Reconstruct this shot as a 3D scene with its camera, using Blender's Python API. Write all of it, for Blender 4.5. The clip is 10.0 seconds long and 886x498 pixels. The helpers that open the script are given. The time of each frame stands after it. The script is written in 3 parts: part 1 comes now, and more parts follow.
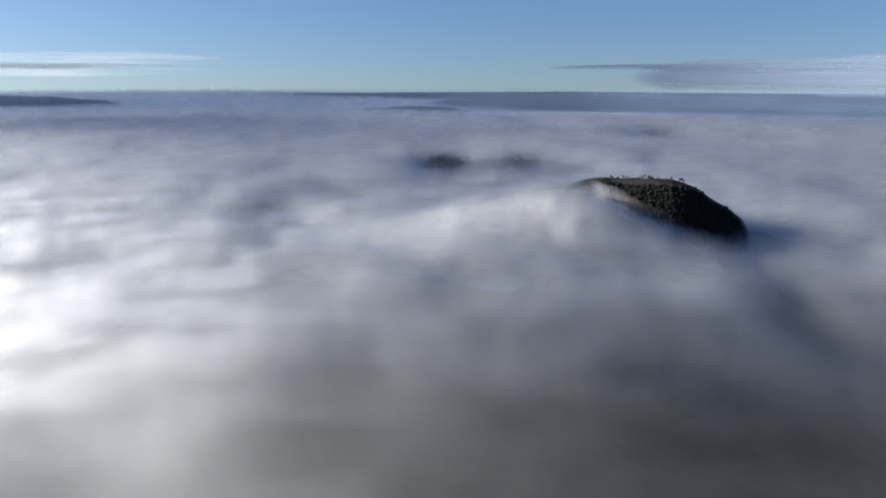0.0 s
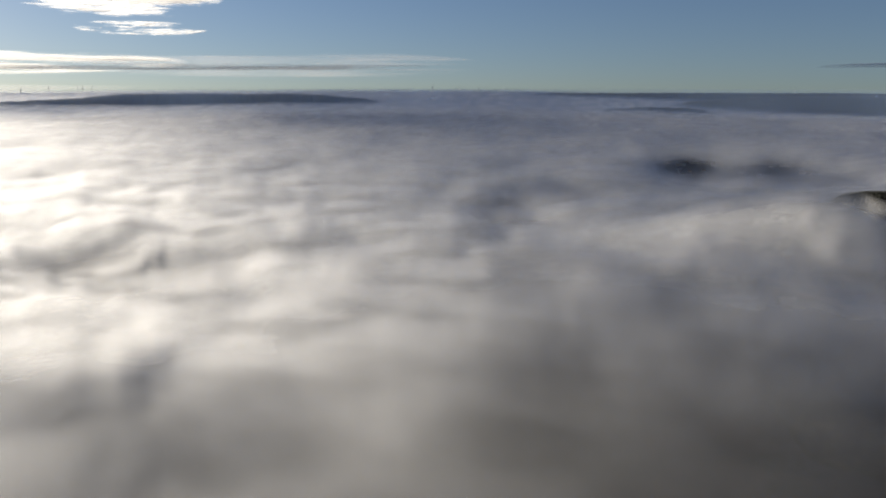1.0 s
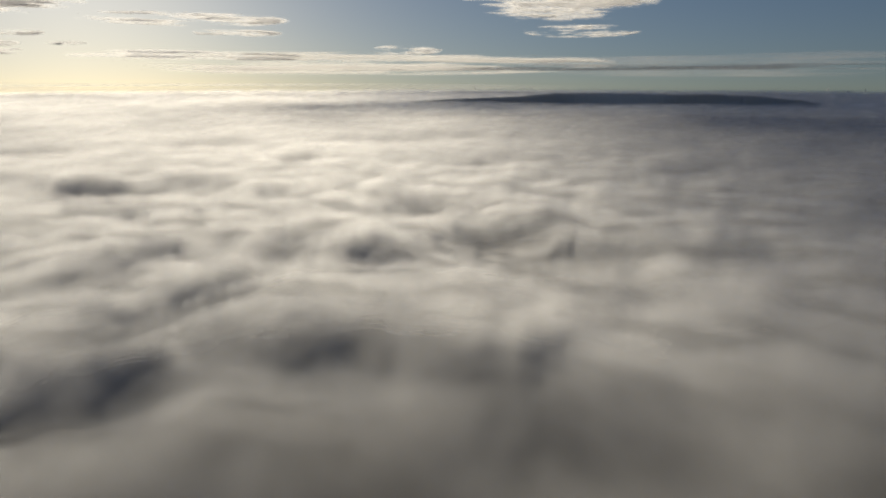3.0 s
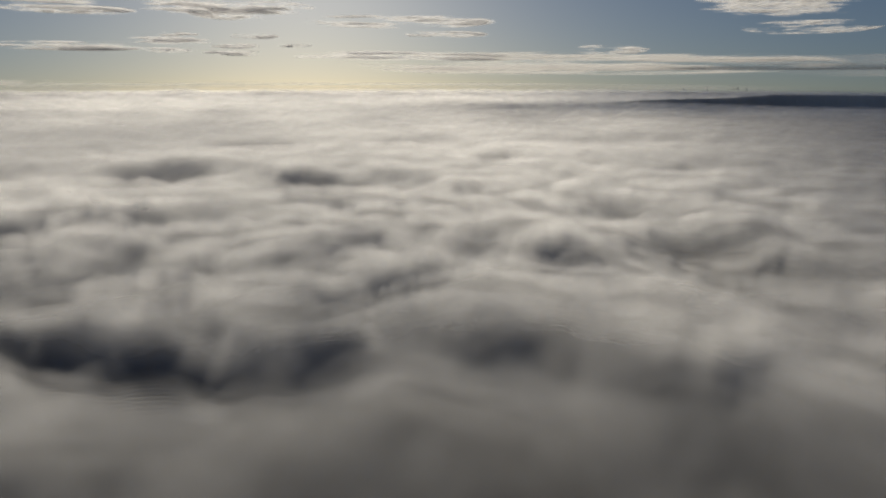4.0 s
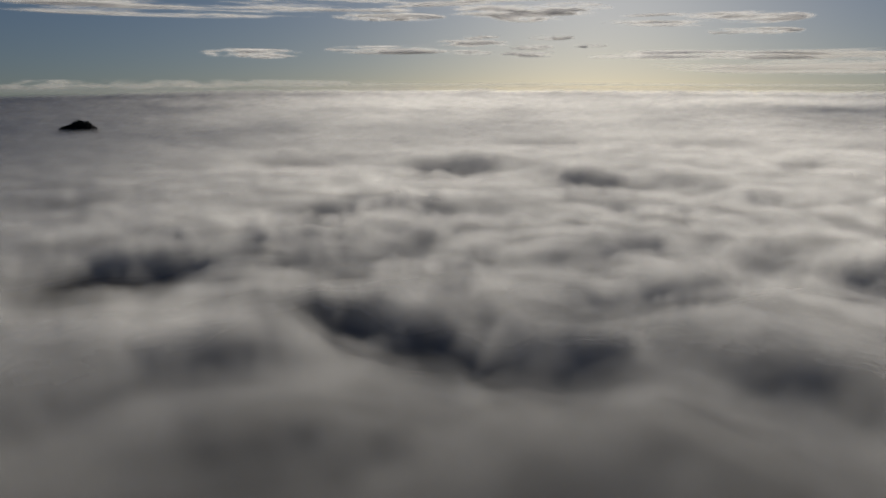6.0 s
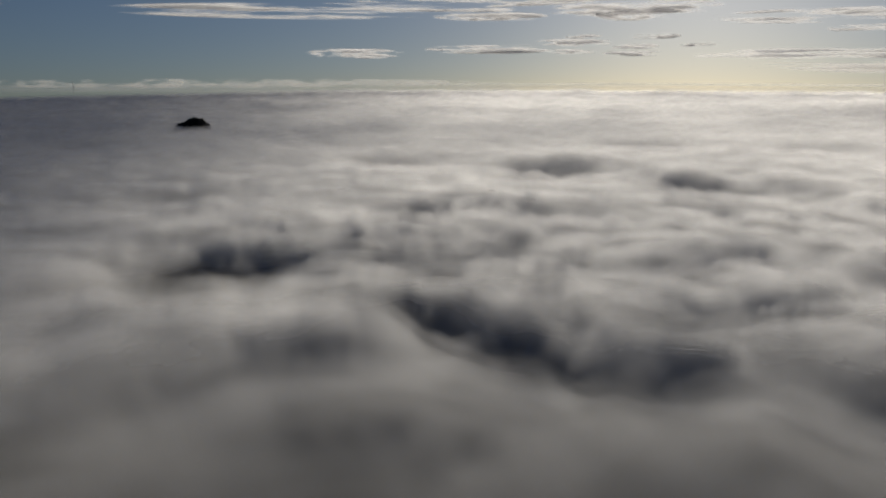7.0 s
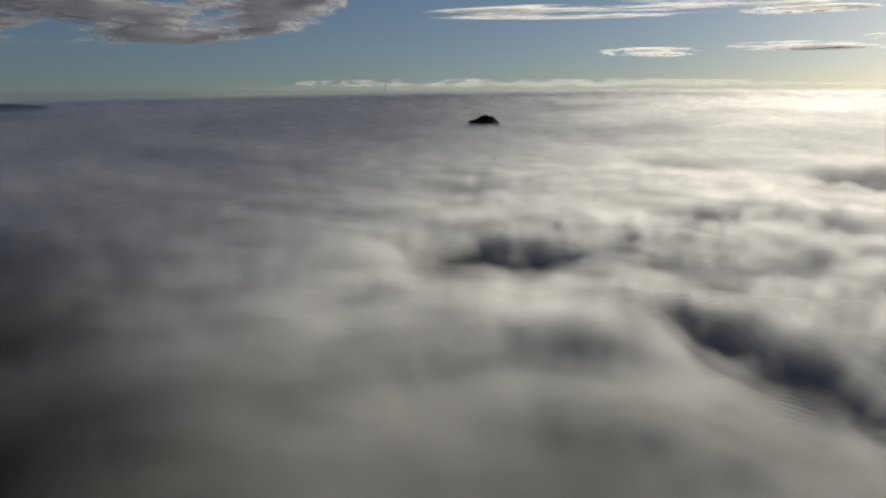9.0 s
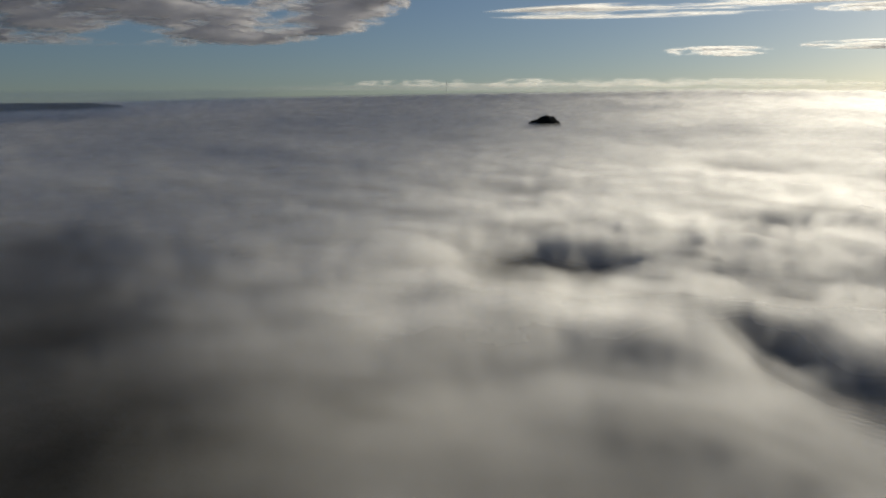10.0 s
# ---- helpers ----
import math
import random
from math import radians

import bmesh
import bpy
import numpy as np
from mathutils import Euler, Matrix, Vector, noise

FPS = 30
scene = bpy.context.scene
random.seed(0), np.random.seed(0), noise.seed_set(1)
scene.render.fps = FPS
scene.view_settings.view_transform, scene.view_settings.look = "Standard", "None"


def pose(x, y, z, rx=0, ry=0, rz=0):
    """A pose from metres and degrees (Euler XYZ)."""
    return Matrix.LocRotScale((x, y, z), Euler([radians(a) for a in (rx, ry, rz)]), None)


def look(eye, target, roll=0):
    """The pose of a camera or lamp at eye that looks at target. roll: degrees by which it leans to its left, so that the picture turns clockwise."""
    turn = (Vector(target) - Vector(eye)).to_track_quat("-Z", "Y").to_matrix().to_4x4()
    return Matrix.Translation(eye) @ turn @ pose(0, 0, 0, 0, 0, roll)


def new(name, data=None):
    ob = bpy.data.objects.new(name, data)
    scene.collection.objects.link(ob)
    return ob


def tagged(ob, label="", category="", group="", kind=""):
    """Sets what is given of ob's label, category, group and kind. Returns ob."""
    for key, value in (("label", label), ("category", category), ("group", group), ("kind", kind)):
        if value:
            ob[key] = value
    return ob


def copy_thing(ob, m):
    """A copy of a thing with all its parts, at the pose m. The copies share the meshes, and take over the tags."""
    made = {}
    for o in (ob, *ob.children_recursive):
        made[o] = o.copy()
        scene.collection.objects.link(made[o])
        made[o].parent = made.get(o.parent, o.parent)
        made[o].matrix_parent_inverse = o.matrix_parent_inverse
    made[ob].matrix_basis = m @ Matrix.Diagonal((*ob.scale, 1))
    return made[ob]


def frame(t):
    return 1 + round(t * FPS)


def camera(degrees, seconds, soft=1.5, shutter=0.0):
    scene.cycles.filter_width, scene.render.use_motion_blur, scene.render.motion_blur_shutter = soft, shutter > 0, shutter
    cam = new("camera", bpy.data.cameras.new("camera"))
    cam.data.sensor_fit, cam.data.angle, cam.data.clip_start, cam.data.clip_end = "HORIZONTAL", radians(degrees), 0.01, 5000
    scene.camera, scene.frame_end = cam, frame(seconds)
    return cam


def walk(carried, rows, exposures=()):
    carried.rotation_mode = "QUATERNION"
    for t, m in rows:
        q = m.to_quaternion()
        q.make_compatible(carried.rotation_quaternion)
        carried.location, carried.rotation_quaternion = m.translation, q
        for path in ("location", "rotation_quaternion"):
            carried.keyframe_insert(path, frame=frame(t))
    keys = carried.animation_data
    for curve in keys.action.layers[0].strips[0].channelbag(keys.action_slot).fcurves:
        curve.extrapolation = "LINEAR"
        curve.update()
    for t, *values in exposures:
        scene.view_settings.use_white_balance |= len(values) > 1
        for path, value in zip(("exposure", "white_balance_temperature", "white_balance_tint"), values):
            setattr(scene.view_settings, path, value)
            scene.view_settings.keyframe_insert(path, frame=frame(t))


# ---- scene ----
# A drone hovers 200 m above a sea of valley fog at sunrise and turns to its left on the spot.
# Bearings are in degrees, clockwise from +Y; z = 0 is the valley floor.

EYE_Z = 330.0        # hover height over the valley floor
DEEP = 200.0         # from the eye down to the top of the fog
SUN_BEARING, SUN_HEIGHT = -78.0, 16.0

# ---- camera ----
cam = camera(63.96, 10.0, soft=2.0)
turn_rows = [
    (0, 0.00, 13.54, 0.07), (0.5, -10.29, 13.54, 0.06), (1, -18.93, 13.55, 0.02), (1.5, -26.98, 13.54, 0.00),
    (2, -35.49, 13.52, -0.06), (2.5, -43.38, 13.52, -0.07), (4, -67.35, 13.55, 0.07), (4.5, -73.70, 13.52, 0.08),
    (5, -80.38, 13.51, 0.06), (5.5, -85.58, 13.52, 0.00), (7, -97.72, 13.56, 0.02), (7.5, -101.86, 13.58, 0.00),
    (8, -108.04, 13.58, -0.04), (8.5, -114.20, 13.58, -0.09), (9, -120.17, 13.58, -0.13), (9.5, -124.85, 13.57, -0.18),
    (10, -124.96, 13.57, -0.18),
]
rows = []
for t, bearing, tilt, roll in turn_rows:
    a, d = radians(bearing), radians(tilt)
    eye = Vector((0, 0, EYE_Z))
    rows.append((t, look(eye, eye + Vector((math.sin(a) * math.cos(d), math.cos(a) * math.cos(d), -math.sin(d))) * 100, roll)))
EXPOSURES = [
    (0.0, 1.52, 6050, 8), (0.5, 1.25, 6450, 8), (1.0, 0.9, 6900, 8), (1.5, 0.58, 7100, 7), (2.5, 0.18, 7350, 6), (4.0, -0.46, 6950, 7),
    (5.0, -0.68, 6800, 8), (5.5, -0.66, 6750, 8), (7.0, -0.47, 6700, 8), (8.0, -0.1, 6750, 7), (9.0, 0.16, 6950, 5), (10.0, 0.36, 7150, 4),
]
walk(cam, rows, EXPOSURES)

scene.cycles.transparent_max_bounces = 32   # light passes many thin layers of fog

# ---- sky and sun ----
world = bpy.data.worlds.new("morning_sky")
scene.world = world
world.use_nodes = True
wn = world.node_tree.nodes
sky = wn.new("ShaderNodeTexSky")
sky.sky_type = "NISHITA"
sky.sun_disc = False
sky.sun_elevation = radians(SUN_HEIGHT)
sky.sun_rotation = radians(SUN_BEARING)
sky.air_density, sky.dust_density, sky.ozone_density = 1.0, 0.75, 1.5
sky.altitude = 300
wn["Background"].inputs["Strength"].default_value = 0.062
where, shift = wn.new("ShaderNodeTexCoord"), wn.new("ShaderNodeMapping")
shift.inputs["Location"].default_value = (0, 0, 0.06)   # from this height the horizon lies a little under level
world.node_tree.links.new(where.outputs["Generated"], shift.inputs["Vector"])
world.node_tree.links.new(shift.outputs["Vector"], sky.inputs["Vector"])
tone = wn.new("ShaderNodeMix")
tone.data_type, tone.blend_type = "RGBA", "MULTIPLY"
tone.inputs[0].default_value = 1.0   # clear, dry winter air
for socket in tone.inputs:
    if socket.identifier == "A_Color":
        world.node_tree.links.new(sky.outputs["Color"], socket)
    if socket.identifier == "B_Color":
        socket.default_value = (0.445, 0.518, 0.70, 1)
for socket in tone.outputs:
    if socket.identifier == "Result_Color":
        world.node_tree.links.new(socket, wn["Background"].inputs["Color"])

sun = new("sun", bpy.data.lights.new("sun", "SUN"))
sun.data.energy, sun.data.angle, sun.data.color = 5.0, radians(12), (1.0, 0.93, 0.84)
sa, se = radians(SUN_BEARING), radians(SUN_HEIGHT)
sun_way = Vector((math.sin(sa) * math.cos(se), math.cos(sa) * math.cos(se), math.sin(se)))
sun.matrix_world = look(sun_way * 1000 + Vector((0, 0, EYE_Z)), (0, 0, EYE_Z))


# ---- materials ----
def blank(name):
    m = bpy.data.materials.new(name)
    m.use_nodes = True
    m.node_tree.nodes.clear()
    return m, m.node_tree.nodes, m.node_tree.links


def noise_node(n, l, scale, detail=4, rough=0.5, squash=(1, 1, 1)):
    """A noise over the object's own metres; scale in metres per wave."""
    co, mp, tx = n.new("ShaderNodeTexCoord"), n.new("ShaderNodeMapping"), n.new("ShaderNodeTexNoise")
    mp.inputs["Scale"].default_value = [s / scale for s in squash]
    tx.inputs["Scale"].default_value, tx.inputs["Detail"].default_value, tx.inputs["Roughness"].default_value = 1.0, detail, rough
    l.new(co.outputs["Object"], mp.inputs["Vector"])
    l.new(mp.outputs["Vector"], tx.inputs["Vector"])
    return tx.outputs["Fac"]


def ramp(n, l, fac, stops):
    r = n.new("ShaderNodeValToRGB")
    while len(r.color_ramp.elements) < len(stops):
        r.color_ramp.elements.new(0.5)
    for e, (p, c) in zip(r.color_ramp.elements, stops):
        e.position, e.color = p, (*c, 1)
    l.new(fac, r.inputs["Fac"])
    return r.outputs["Color"]


def calc(n, l, op, a, b, clamp=False):
    m = n.new("ShaderNodeMath")
    m.operation, m.use_clamp = op, clamp
    for k, v in enumerate((a, b)):
        if isinstance(v, (int, float)):
            m.inputs[k].default_value = v
        else:
            l.new(v, m.inputs[k])
    return m.outputs[0]


def fog_material(name, scale, low, high, gloss=(0.12, 0.84, 1.3), through_light=0.6, rough=0.925, soft=0.4):
    """Fog droplets: light scatters off and through them, with a broad forward gloss; as thick as the mesh's own
    "thick" value, finely torn by noise."""
    m, n, l = blank(name)
    att = n.new("ShaderNodeAttribute")
    att.attribute_name = "thick"
    f = noise_node(n, l, scale, 3, 0.55, (1, 1, 1.5))
    mr = n.new("ShaderNodeMapRange")
    mr.inputs["From Min"].default_value, mr.inputs["From Max"].default_value = 0.3, 0.7
    mr.inputs["To Min"].default_value, mr.inputs["To Max"].default_value = low, high
    l.new(f, mr.inputs["Value"])
    alpha = calc(n, l, "MULTIPLY", att.outputs["Fac"], mr.outputs["Result"], True)
    dif, tra, glo = (n.new("ShaderNodeBsdf" + k) for k in ("Diffuse", "Translucent", "Glossy"))
    for b, c in ((dif, 0.82), (tra, 0.84), (glo, 0.97)):
        b.inputs["Color"].default_value = (c, c, c, 1)
    geo = n.new("ShaderNodeNewGeometry")
    for b, lean_by in ((dif, soft), (tra, soft), (glo, 0.74)):   # scattered deep inside: the billows' own slopes count for little
        lean = n.new("ShaderNodeMix")
        lean.data_type = "VECTOR"
        lean.inputs[0].default_value = lean_by
        l.new(geo.outputs["Normal"], lean.inputs[4])
        lean.inputs[5].default_value = (0, 0, 1)
        l.new(lean.outputs[1], b.inputs["Normal"])
    glo.distribution = "BECKMANN"   # falls off steeply away from the sun, as droplets do
    glo.inputs["Roughness"].default_value = rough
    last = dif
    for b, share in ((tra, through_light), (glo, gloss)):
        mix = n.new("ShaderNodeMixShader")
        if b is glo:
            rim = n.new("ShaderNodeLayerWeight")
            rim.inputs["Blend"].default_value = 0.5
            grown = calc(n, l, "POWER", rim.outputs["Facing"], share[2])
            l.new(calc(n, l, "ADD", calc(n, l, "MULTIPLY", grown, share[1]), share[0]), mix.inputs["Fac"])
        else:
            mix.inputs["Fac"].default_value = share
        l.new(last.outputs[0], mix.inputs[1])
        l.new(b.outputs[0], mix.inputs[2])
        last = mix
    mix = n.new("ShaderNodeMixShader")
    l.new(alpha, mix.inputs["Fac"])
    l.new(n.new("ShaderNodeBsdfTransparent").outputs[0], mix.inputs[1])
    l.new(last.outputs[0], mix.inputs[2])
    l.new(mix.outputs[0], n.new("ShaderNodeOutputMaterial").inputs["Surface"])
    return m


def cloud_material(name, colour, low, high, scale, squash, through_light=0.9):
    """High cloud: light passes through it and scatters off it."""
    m, n, l = blank(name)
    att = n.new("ShaderNodeAttribute")
    att.attribute_name = "thick"
    f = noise_node(n, l, scale, 6, 0.6, squash)
    mr = n.new("ShaderNodeMapRange")
    mr.inputs["From Min"].default_value, mr.inputs["From Max"].default_value = 0.3, 0.7
    mr.inputs["To Min"].default_value, mr.inputs["To Max"].default_value = low, high
    l.new(f, mr.inputs["Value"])
    alpha = calc(n, l, "MULTIPLY", att.outputs["Fac"], mr.outputs["Result"], True)
    dif, tra = n.new("ShaderNodeBsdfDiffuse"), n.new("ShaderNodeBsdfTranslucent")
    for b in (dif, tra):
        b.inputs["Color"].default_value = (*colour, 1)
    mix, mix3 = n.new("ShaderNodeMixShader"), n.new("ShaderNodeMixShader")
    mix.inputs["Fac"].default_value = through_light
    l.new(dif.outputs[0], mix.inputs[1])
    l.new(tra.outputs[0], mix.inputs[2])
    l.new(alpha, mix3.inputs["Fac"])
    l.new(n.new("ShaderNodeBsdfTransparent").outputs[0], mix3.inputs[1])
    l.new(mix.outputs[0], mix3.inputs[2])
    l.new(mix3.outputs[0], n.new("ShaderNodeOutputMaterial").inputs["Surface"])
    return m


def solid(name, stops, scale, rough=0.9, grain=0.0, detail=6, metal=0.0, vary=0.0):
    """A rough surface with colour from a noise."""
    m, n, l = blank(name)
    p = n.new("ShaderNodeBsdfPrincipled")
    p.inputs["Roughness"].default_value, p.inputs["Metallic"].default_value = rough, metal
    p.inputs["Specular IOR Level"].default_value = 0.2
    f = noise_node(n, l, scale, detail, 0.6)
    g = noise_node(n, l, scale * 7, 3, 0.5)
    fac = calc(n, l, "ADD", calc(n, l, "MULTIPLY", f, 0.6), calc(n, l, "MULTIPLY", g, 0.4))
    if vary:
        info = n.new("ShaderNodeObjectInfo")
        fac = calc(n, l, "ADD", fac, calc(n, l, "MULTIPLY", calc(n, l, "SUBTRACT", info.outputs["Random"], 0.5), vary), True)
    l.new(ramp(n, l, fac, stops), p.inputs["Base Color"])
    if grain:
        b = n.new("ShaderNodeBump")
        b.inputs["Distance"].default_value = grain
        l.new(f, b.inputs["Height"])
        l.new(b.outputs["Normal"], p.inputs["Normal"])
    l.new(p.outputs[0], n.new("ShaderNodeOutputMaterial").inputs["Surface"])
    return m


FOG = fog_material("fog", 60, 0.85, 1.15)
# blue of the light scattered in distant air, put into the sheet's colour
HAZE_TINT = cloud_material("haze", (0.36, 0.50, 0.74), 0.8, 1.2, 900, (1, 1, 8), 0.4)
CLOUD_THIN = cloud_material("cloud_thin", (0.80, 0.80, 0.81), 0.75, 1.15, 220, (1, 1, 9), 0.85)
CLOUD_BANK = cloud_material("cloud_bank", (0.78, 0.77, 0.76), 0.45, 0.95, 520, (1, 1, 16), 0.78)
CLOUD_STRATUS = cloud_material("cloud_stratus", (0.42, 0.48, 0.60), 0.42, 0.62, 900, (1, 1, 10), 0.3)
CLOUD_FAINT = cloud_material("cloud_faint", (0.62, 0.62, 0.64), 0.07, 0.2, 300, (1, 1, 8), 0.6)
CLOUD_DULL = cloud_material("cloud_dull", (0.34, 0.35, 0.38), 0.35, 0.6, 400, (1, 1, 14), 0.3)
CLOUD_FAR = cloud_material("cloud_far", (0.8, 0.79, 0.77), 0.12, 0.34, 200, (1, 1, 4), 0.7)
CLOUD_GREY = cloud_material("cloud_grey", (0.62, 0.62, 0.66), 0.85, 1.2, 160, (1, 1, 2.6), 0.5)
LAND = solid("valley_land", [(0.3, (0.010, 0.011, 0.010)), (0.5, (0.020, 0.020, 0.016)), (0.7, (0.034, 0.029, 0.022))], 60, grain=2.0)
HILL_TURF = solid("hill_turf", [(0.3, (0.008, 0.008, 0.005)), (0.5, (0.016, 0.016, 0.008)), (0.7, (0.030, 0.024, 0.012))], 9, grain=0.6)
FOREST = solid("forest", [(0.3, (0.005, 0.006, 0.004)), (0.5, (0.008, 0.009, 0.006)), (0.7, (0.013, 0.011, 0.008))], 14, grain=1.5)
LEAVES = solid("dark_leaves", [(0.3, (0.010, 0.013, 0.007)), (0.5, (0.022, 0.024, 0.012)), (0.7, (0.04, 0.03, 0.016))], 1.5, vary=0.4)
BARK = solid("bark", [(0.3, (0.03, 0.022, 0.015)), (0.7, (0.08, 0.06, 0.045))], 0.4)
RENDER_WHITE = solid("white_render", [(0.3, (0.70, 0.69, 0.66)), (0.7, (0.82, 0.81, 0.79))], 3, vary=0.3)
ROOF_TILE = solid("roof_tile", [(0.3, (0.10, 0.05, 0.035)), (0.7, (0.22, 0.10, 0.07))], 2, vary=0.5)
GLASS_DARK = solid("window_glass", [(0.3, (0.03, 0.035, 0.04)), (0.7, (0.05, 0.055, 0.06))], 1, rough=0.1)
STEEL = solid("painted_steel", [(0.3, (0.36, 0.37, 0.38)), (0.7, (0.48, 0.48, 0.48))], 6, rough=0.5)


# ---- shaping helpers ----
def wave(x, y, seed=0):
    """Smooth gradient noise over arrays, about -0.7 to 0.7."""
    xi, yi = np.floor(x).astype(np.int64), np.floor(y).astype(np.int64)
    fx, fy = x - xi, y - yi

    def corner(dx, dy):
        h = ((xi + dx) * 374761393 + (yi + dy) * 668265263 + seed * 974711) & 0x7FFFFFFF
        h = ((h ^ (h >> 13)) * 1274126177) & 0x7FFFFFFF
        h = (h ^ (h >> 16)) * (2 * math.pi / 0x7FFFFFFF)
        return np.cos(h) * (fx - dx) + np.sin(h) * (fy - dy)

    u, v = fx ** 3 * (fx * (fx * 6 - 15) + 10), fy ** 3 * (fy * (fy * 6 - 15) + 10)
    low = corner(0, 0) * (1 - u) + corner(1, 0) * u
    high = corner(0, 1) * (1 - u) + corner(1, 1) * u
    return low * (1 - v) + high * v


def octaves(x, y, size, count=4, seed=0, fall=0.5):
    total, amp = 0.0, 1.0
    for k in range(count):
        total = total + amp * wave(x / size + 17.3 * k, y / size - 9.1 * k, seed + k)
        size, amp = size * 0.47, amp * fall
    return total


def smooth(a, b, x):
    s = np.clip((x - a) / (b - a), 0, 1)
    return s * s * (3 - 2 * s)


def rise(x, y):
    """Far off, the land and its fog lift gently towards the hills round the basin, most in the west."""
    lift = np.interp(np.degrees(np.arctan2(x, y)), [-180, -155, -125, -105, -14, 8, 60, 120, 180], [0.45, 0.45, 0.78, 1, 1, 0.6, 0.55, 0.5, 0.45])
    return 118 * lift * np.clip((np.hypot(x, y) - 2200) / 2750, 0, None) ** 2


def sheet(name, X, Y, Z, material, thick=None, wrap=False, keep=None, parent=None, smooth_shade=True):
    """A grid of points as one mesh; thick: its value per point; keep: which points stay."""
    n, m = X.shape
    ids = np.arange(n * m).reshape(n, m)
    right = np.roll(ids, -1, 1) if wrap else ids
    a, b = (ids[:-1], right[:-1]) if wrap else (ids[:-1, :-1], ids[:-1, 1:])
    c, d = (right[1:], ids[1:]) if wrap else (ids[1:, 1:], ids[1:, :-1])
    quads = np.stack([a, b, c, d], -1).reshape(-1, 4)
    pts = np.stack([X, Y, Z], -1).reshape(-1, 3)
    if keep is not None:
        quads = quads[keep.reshape(-1)[quads].any(1)]
        used, quads = np.unique(quads, return_inverse=True)
        quads = quads.reshape(-1, 4)
        pts = pts[used]
        thick = None if thick is None else thick.reshape(-1)[used]
    me = bpy.data.meshes.new(name)
    me.vertices.add(len(pts))
    me.vertices.foreach_set("co", pts.astype(np.float32).ravel())
    me.loops.add(quads.size)
    me.loops.foreach_set("vertex_index", quads.astype(np.int32).ravel())
    me.polygons.add(len(quads))
    me.polygons.foreach_set("loop_start", np.arange(0, quads.size, 4, dtype=np.int32))
    me.polygons.foreach_set("use_smooth", np.full(len(quads), smooth_shade))
    if thick is not None:
        me.attributes.new("thick", "FLOAT", "POINT").data.foreach_set("value", thick.astype(np.float32).ravel())
    me.update(calc_edges=True)
    me.materials.append(material)
    ob = new(name, me)
    ob.parent = parent
    return ob


def at(bearing, r, z=0.0):
    a = radians(bearing)
    return Vector((math.sin(a) * r, math.cos(a) * r, z))


def part(name, bm, material, parent, label=""):
    me = bpy.data.meshes.new(name)
    bm.to_mesh(me)
    bm.free()
    me.materials.append(material)
    ob = new(name, me)
    ob.parent = parent
    return tagged(ob, label)


# ---- the fog's plan: hollows where it thins, swells where it stands higher ----
HOLLOWS, SWELLS = [], []


def hollow(bearing, r, across, along, strength):
    HOLLOWS.append((bearing, r, across, along, strength))


def swell(bearing, r, across, along, height):
    SWELLS.append((bearing, r, across, along, height))


# bearing, distance, half width across and along, strength
for spot in [
    (-92.8, 525, 48, 28, 1.15), (-87.5, 505, 26, 20, 0.5), (-95.0, 565, 44, 26, 0.4), (-102.5, 620, 42, 32, 1.0), (-98.5, 590, 26, 26, 0.7), (-102.0, 1840, 150, 110, 0.9),
    (-90.0, 1640, 110, 90, 0.95), (-81.5, 2320, 120, 110, 0.9), (-70.3, 2370, 110, 100, 0.8), (-74.8, 1430, 110, 60, 0.5),
    (-80.0, 1440, 60, 50, 0.5), (-50.4, 2550, 130, 90, 0.5), (-55.5, 2420, 120, 90, 0.6), (-60.2, 2400, 80, 80, 0.4),
    (-53.0, 1126, 70, 60, 0.4), (-47.0, 968, 85, 60, 1.0), (-43.0, 850, 100, 55, 1.2), (-63.1, 1868, 45, 90, 0.7)]:
    hollow(*spot)
for spot in [
    (-68.0, 605, 60, 35, 0.12), (-79.5, 455, 45, 35, 0.4), (-60.5, 495, 40, 30, 0.1), (-97.5, 798, 60, 45, 0.8),
    (-105.3, 808, 60, 45, 0.7), (-44.0, 1844, 100, 70, 0.4), (-99.1, 1073, 60, 60, 0.5), (-117.3, 830, 88, 72, 1.9),
    (-119.0, 1325, 120, 70, 0.7), (-124.4, 2422, 130, 110, 0.6), (-81.0, 480, 40, 35, 0.35), (-131.5, 447, 60, 45, 0.8),
    (-106.0, 339, 35, 35, 0.45), (-154.0, 665, 60, 60, 0.7), (-155.5, 1078, 70, 140, 0.6), (-140.0, 1382, 90, 80, 0.35)]:
    hollow(*spot)
for spot in [
    (-138.4, 3700, 120, 120, 0.3), (-135.0, 2593, 110, 120, 0.4), (-149.7, 467, 60, 60, 0.6), (-127.6, 471, 50, 40, 0.3),
    (-144.8, 2088, 120, 120, 0.35), (-155.9, 426, 60, 50, 0.7), (-111.3, 773, 50, 40, 0.6), (-13.7, 1188, 60, 110, 0.9),
    (-8.0, 1400, 100, 120, 0.6), (-38.0, 866, 90, 70, 0.2), (-31.1, 1718, 90, 100, 0.5), (-48.2, 1758, 80, 90, 0.35),
    (-46.6, 366, 50, 45, 0.35), (-26.6, 1439, 80, 90, 0.5), (-10.2, 452, 50, 50, 0.5), (-23.2, 886, 60, 60, 0.3)]:
    hollow(*spot)
